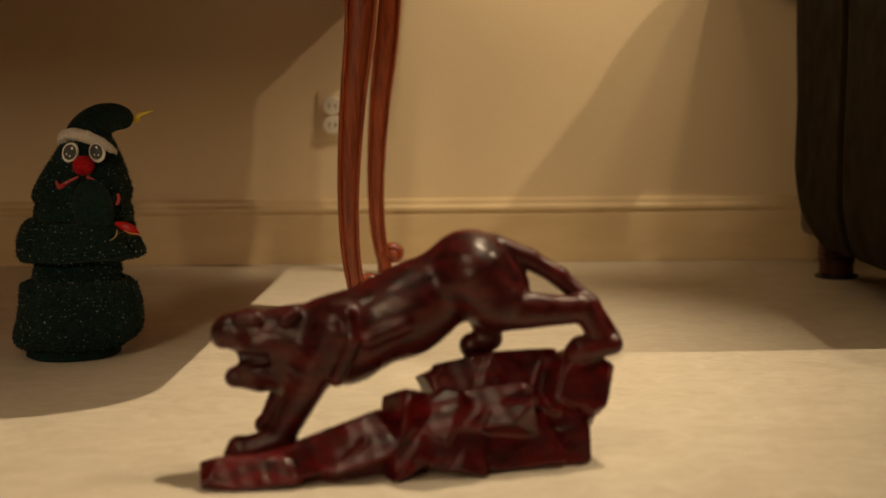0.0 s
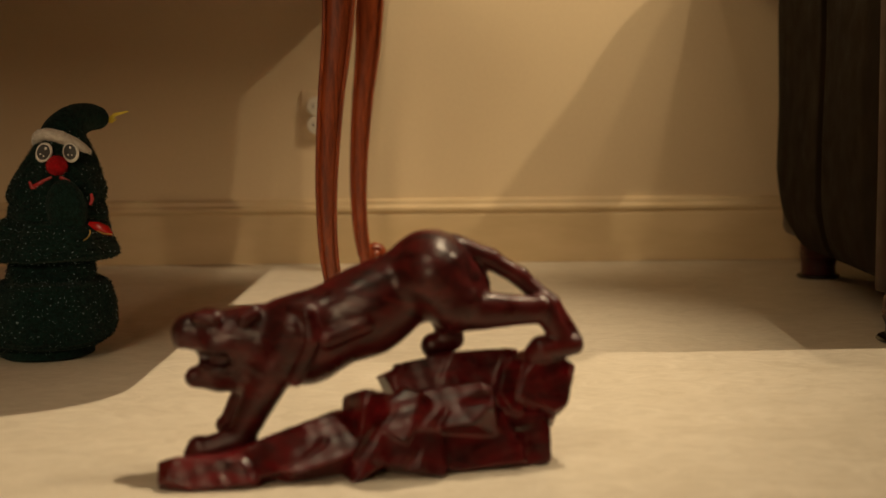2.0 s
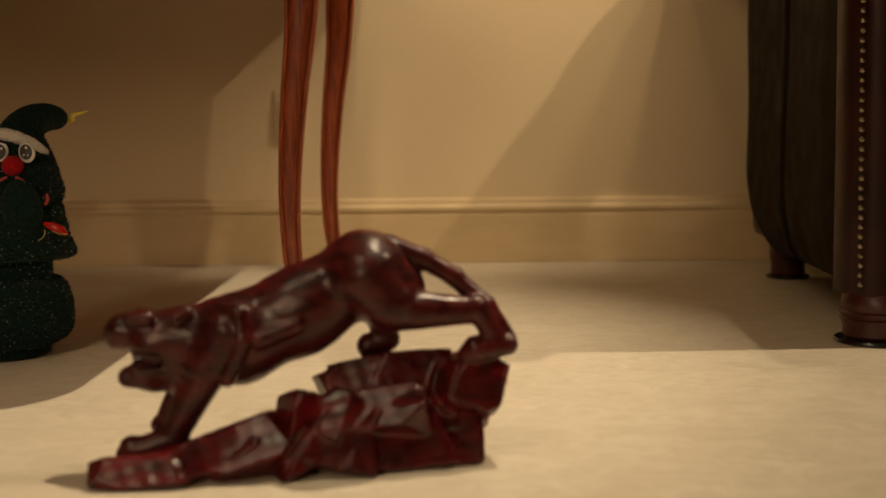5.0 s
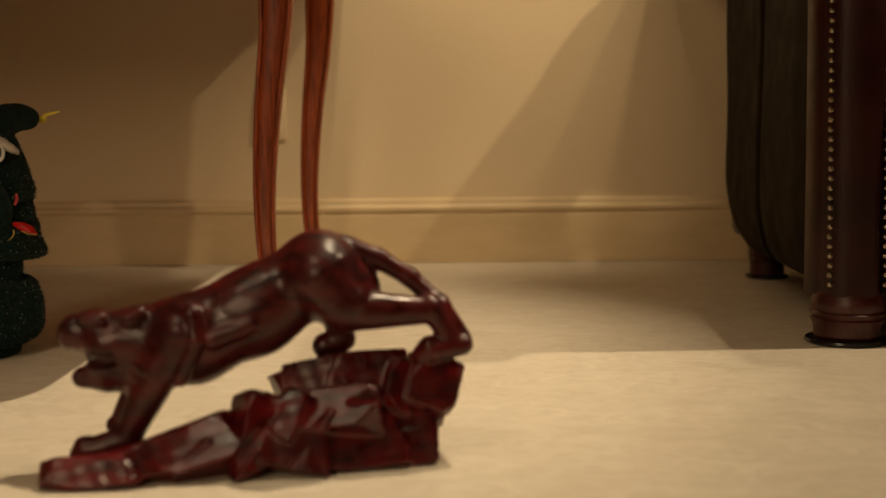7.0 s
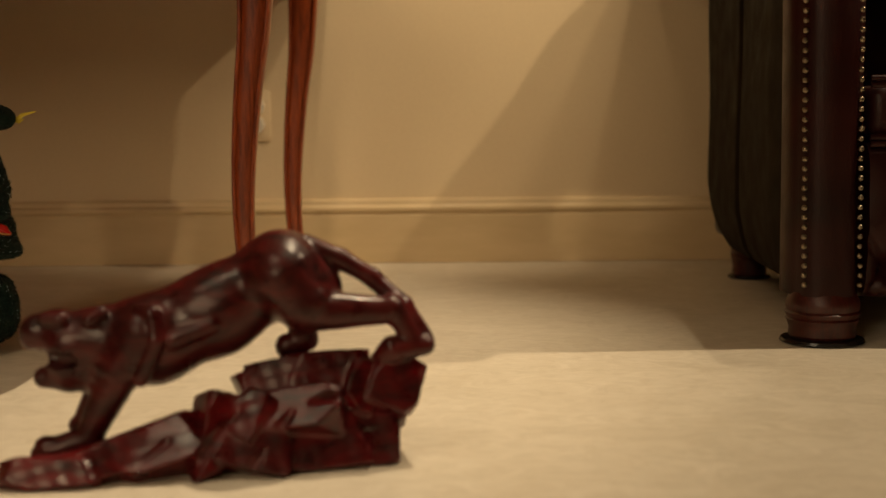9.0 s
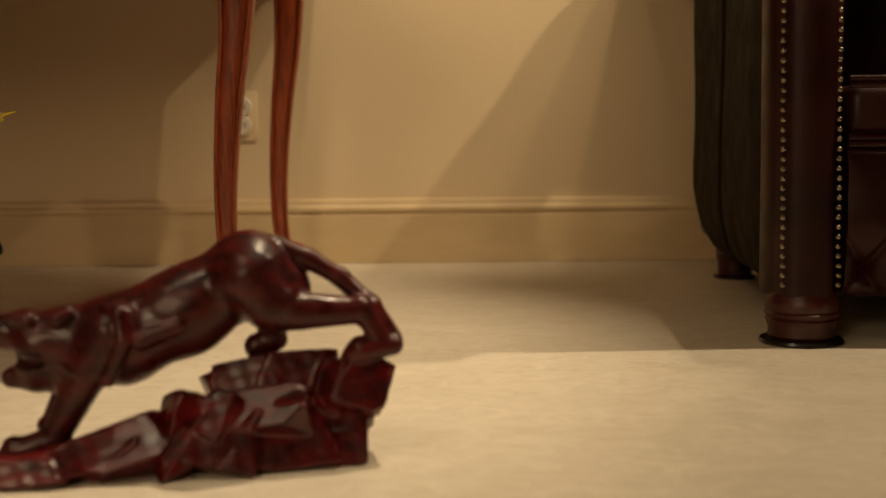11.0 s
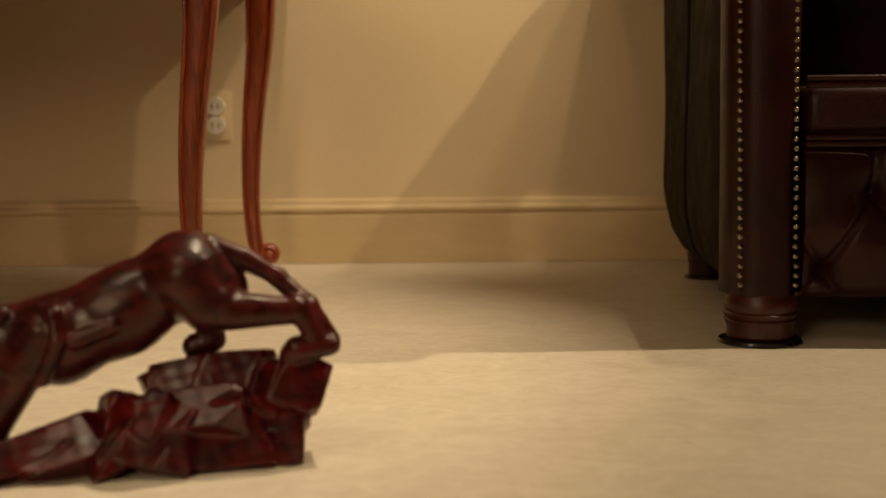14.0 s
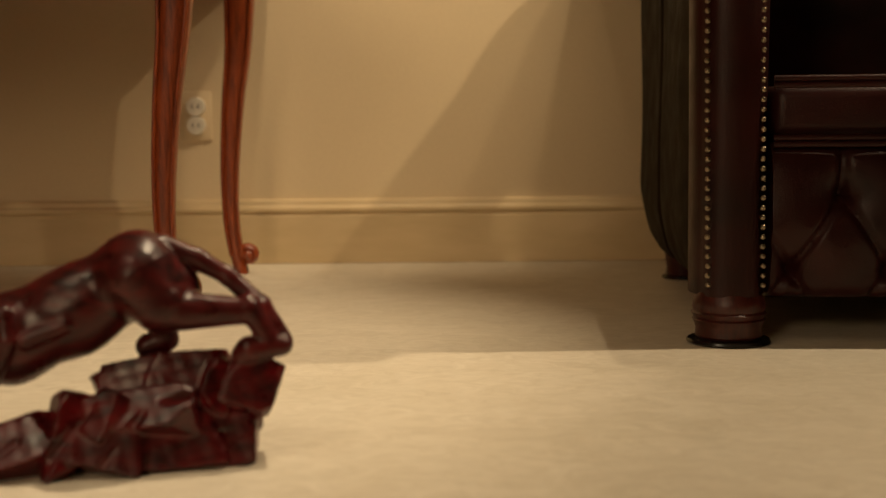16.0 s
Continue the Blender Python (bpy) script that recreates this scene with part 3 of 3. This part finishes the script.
    bm = tube(bmesh.new(), [(0.060, -0.026, 0.190), (0.072, -0.028, 0.186), (0.084, -0.028, 0.180), (0.093, -0.028, 0.174)], [0.003, 0.007, 0.0075, 0.002], 14)
    bell = part("bell", bm, M_BELL, arm, "shiny red bell")
    part("bell_rim", tube(bmesh.new(), [(0.074, -0.036, 0.180), (0.084, -0.037, 0.176), (0.094, -0.034, 0.175)], [0.001, 0.0012, 0.001], 8), M_GOLD, bell, "gold bell rim")
    loop = [(0.030 + 0.036 * math.sin(a), -0.044 + 0.006 * math.cos(a), 0.180 - 0.018 * math.cos(a)) for a in np.linspace(0.1, 1.7, 14)]
    part("gold_cord", tube(bmesh.new(), loop, [0.0009] * 14, 8), M_GOLD, arm, "thin gold cord")
    return root


plush_tree(pose(-0.526, 1.757, 0))


# ---------------- leather sofa ----------------
def side_panel(x, y0, y1, z0, z1, thick, inner=False):
    """Padded outer arm panel with a rounded lower rear corner and a seam."""
    bm = bmesh.new()
    ny, nz = 90, 30
    grid = []
    for i in range(ny + 1):
        row = []
        u = i / ny
        for j in range(nz + 1):
            w = j / nz
            y = y0 + (y1 - y0) * u
            zb = z0 + 0.11 * max(0.0, (u - 0.66) / 0.34) ** 2.2
            z = zb + (z1 - zb) * w
            edge = min(1, min(u, 1 - u) * 7) ** 0.5 * min(1, w * 7) ** 0.5
            seam = math.exp(-((u - 0.46) * 90) ** 2)
            row.append(bm.verts.new((x - 0.026 * edge + 0.016 * seam + 0.002 * math.sin(9 * w + 5 * u), y, z)))
        grid.append(row)
    for i in range(ny):
        for j in range(nz):
            bm.faces.new((grid[i][j], grid[i + 1][j], grid[i + 1][j + 1], grid[i][j + 1]))
    r = bmesh.ops.extrude_face_region(bm, geom=bm.faces[:])
    for v in r["geom"]:
        if isinstance(v, bmesh.types.BMVert):
            v.co.x = x + thick
    return bm


def arm_front(w, z0, z1):
    """The upright front board of an arm, padded, with rolled edges and a scroll on top."""
    bm = bmesh.new()
    nx, nz = 26, 40
    grid = []
    for j in range(nz + 1):
        v = j / nz
        z = z0 + (z1 - z0) * v
        row = []
        for i in range(nx + 1):
            u = i / nx * 2 - 1
            half = w / 2 * (1 + 0.10 * v * v)
            y = 0.050 * abs(u) ** 5 - 0.014 * math.cos(u * 1.5) - 0.010 * math.exp(-((abs(u) - 0.80) * 14) ** 2) * -1
            row.append(bm.verts.new((u * half, y, z)))
        grid.append(row)
    for j in range(nz):
        for i in range(nx):
            bm.faces.new((grid[j][i], grid[j][i + 1], grid[j + 1][i + 1], grid[j + 1][i]))
    r = bmesh.ops.extrude_face_region(bm, geom=bm.faces[:])
    for v in r["geom"]:
        if isinstance(v, bmesh.types.BMVert):
            v.co.y = 0.075
    return bm


def tufted(x0, x1, z0, z1, cols, rows, bulge):
    """A buttoned panel: pillows between buttons, pleats running diagonally."""
    bm = bmesh.new()
    nx, nz = 230, 70
    pitch_x, pitch_z = cols, rows
    buttons = []
    for r in range(0, 2):
        for c in range(-1, 14):
            buttons.append((x0 + 0.100 + (c + 0.5 * (r % 2)) * pitch_x, z1 - 0.076 - r * pitch_z))
    B = np.array(buttons)
    grid = []
    for i in range(nx + 1):
        row = []
        for j in range(nz + 1):
            x, z = x0 + (x1 - x0) * i / nx, z0 + (z1 - z0) * j / nz
            d = np.sqrt(((B - (x, z)) ** 2).sum(1)).min()
            dip = 0.016 * math.exp(-(d / 0.040) ** 2) + 0.014 * math.exp(-(d / 0.016) ** 2)
            p = (x - x0 - 0.100) / pitch_x
            q = (z1 - 0.076 - z) / pitch_z
            a, b = p + q / 2, p - q / 2
            pleat = 0.008 * (math.exp(-((a - round(a)) * 20) ** 2) + math.exp(-((b - round(b)) * 20) ** 2))
            if q < 0:
                pleat = 0.009 * math.exp(-((p - round(p)) * 18) ** 2)
            t = j / nz
            roll = bulge * (1 - (2 * t - 1) ** 4) ** 0.5 if 0 < t < 1 else 0
            row.append(bm.verts.new((x, -roll + dip + pleat, z)))
        grid.append(row)
    for i in range(nx):
        for j in range(nz):
            bm.faces.new((grid[i][j], grid[i + 1][j], grid[i + 1][j + 1], grid[i][j + 1]))
    r = bmesh.ops.extrude_face_region(bm, geom=bm.faces[:])
    for v in r["geom"]:
        if isinstance(v, bmesh.types.BMVert):
            v.co.y = 0.06
    return bm, [b for b in buttons if x0 + 0.02 < b[0] < x1 - 0.02 and z0 + 0.03 < b[1] < z1 - 0.02]


def turned_foot(h, r):
    return lathe(bmesh.new(), [(r * 0.86, 0.008), (r * 0.92, 0.012), (r * 0.90, h * 0.30), (r * 0.96, h * 0.42), (r * 1.0, h * 0.47), (r * 0.95, h * 0.50), (r * 1.0, h * 0.56),
                               (r * 1.03, h * 0.60), (r * 0.97, h * 0.64), (r * 1.0, h * 0.70), (r * 0.98, h * 0.84), (r * 0.86, h * 1.0)], 32)


NAIL = None


def nail(parent, at):
    global NAIL
    if NAIL is None:
        NAIL = mesh_from("nail", lathe(bmesh.new(), [(0.0043, 0.0), (0.0039, 0.0018), (0.0028, 0.0031), (0.0010, 0.0037)], 10), M_NAIL)
    ob = new("nail", NAIL)
    ob.matrix_basis = at
    ob.parent = parent
    return ob


def sofa(at):
    """Origin on the floor under the middle of the first arm's front board."""
    root = thing("leather_sofa", at, "dark oxblood leather sofa with brass nailheads and buttoned front", "sofa")
    width, deep, arm_w, foot_h = 1.05, 0.86, 0.108, 0.076
    for side, ax in ((0, 0.0), (1, width)):
        front = part("arm_front", arm_front(arm_w, foot_h - 0.004, 0.72), M_LEATHER, root, at=pose(ax, 0, 0))
        for s in (-1, 1):
            for k in range(40):
                z = foot_h + 0.014 + 0.0139 * k
                v = (z - foot_h) / (0.62 - foot_h)
                x = 0.0405 - 0.006 * v if s > 0 else -0.0375 - 0.007 * v
                nail(front, pose(x + random.uniform(-0.0006, 0.0006), -0.0115 + random.uniform(-0.0004, 0.0004), z, 90, random.uniform(-8, 8), 0))
        m = pose(ax, 0, 0) @ (Matrix.Diagonal((-1, 1, 1, 1)) if side else Matrix.Identity(4))
        bm = side_panel(-arm_w / 2 + 0.022, 0.03, deep, foot_h + 0.005, 0.72, 0.03)
        bm.transform(m)
        part("arm_side", bm, M_SIDE, root, "brown leather outer arm panel with a seam")
        part("arm_inside", box(bmesh.new(), ax - 0.03, ax + 0.052, 0.05, deep - 0.01, foot_h + 0.01, 0.67, 0.02), M_LEATHER, root)
        bm = tube(bmesh.new(), [(ax + (0.062 if side else -0.062), y, 0.752) for y in (-0.058, -0.046, -0.02, 0.4, deep + 0.19)], [0.074, 0.088, 0.092, 0.092, 0.092], 32)
        part("arm_roll", bm, M_LEATHER, root)
        for y, h, r in ((0.032, foot_h, 0.053), (0.79, foot_h + 0.012, 0.038)):
            foot = part("foot", turned_foot(h, r), M_FOOT, root, "turned mahogany foot", at=pose(ax + (0 if y < 0.1 else (0.036 if not side else -0.036)), y, 0))
            part("glide", lathe(bmesh.new(), [(r * 1.08, 0), (r * 1.16, 0.003), (r * 1.12, 0.007), (r * 0.8, 0.009)], 32), M_GLIDE, foot, "black foot glide")
    x0, x1 = arm_w / 2 + 0.001, width - arm_w / 2 - 0.001
    bm, buttons = tufted(x0, x1, 0.066, 0.293, 0.142, 0.108, 0.042)
    base = part("seat_base", bm, M_LEATHER, root, "buttoned leather seat front", at=pose(0, 0.035, 0))
    for bx, bz in buttons:
        part("button", ball(bmesh.new(), (bx, 0.012, bz), (0.011, 0.006, 0.011), 14), M_LEATHER, base)
    for z, r in ((0.291, 0.0046), (0.3005, 0.0046), (0.375, 0.0048), (0.3845, 0.0044)):
        part("piping", tube(bmesh.new(), [(x0, 0.004, z), ((x0 + x1) / 2, 0.000, z), (x1, 0.004, z)], [r] * 3, 12), M_LEATHER, root)
    bm = box(bmesh.new(), x0, x1, 0.012, deep - 0.08, 0.300, 0.376, 0.020, 4)
    part("seat_cushion", bm, M_LEATHER, root)
    part("backrest", box(bmesh.new(), x0, x1, deep - 0.20, deep, 0.10, 0.66, 0.05, 5), M_LEATHER, root)
    bm = tube(bmesh.new(), [(x, deep + 0.105, 0.752) for x in (-0.13, -0.10, 0.2, width / 2, width - 0.2, width + 0.10, width + 0.13)], [0.080, 0.092, 0.092, 0.092, 0.092, 0.092, 0.080], 32)
    part("back_roll", bm, M_LEATHER, root)
    part("underside", box(bmesh.new(), x0, x1, 0.06, deep - 0.05, 0.070, 0.16), M_SLOT, root)
    return root


sofa(pose(0.739, 1.744, 0, 0, 0, -3.5))
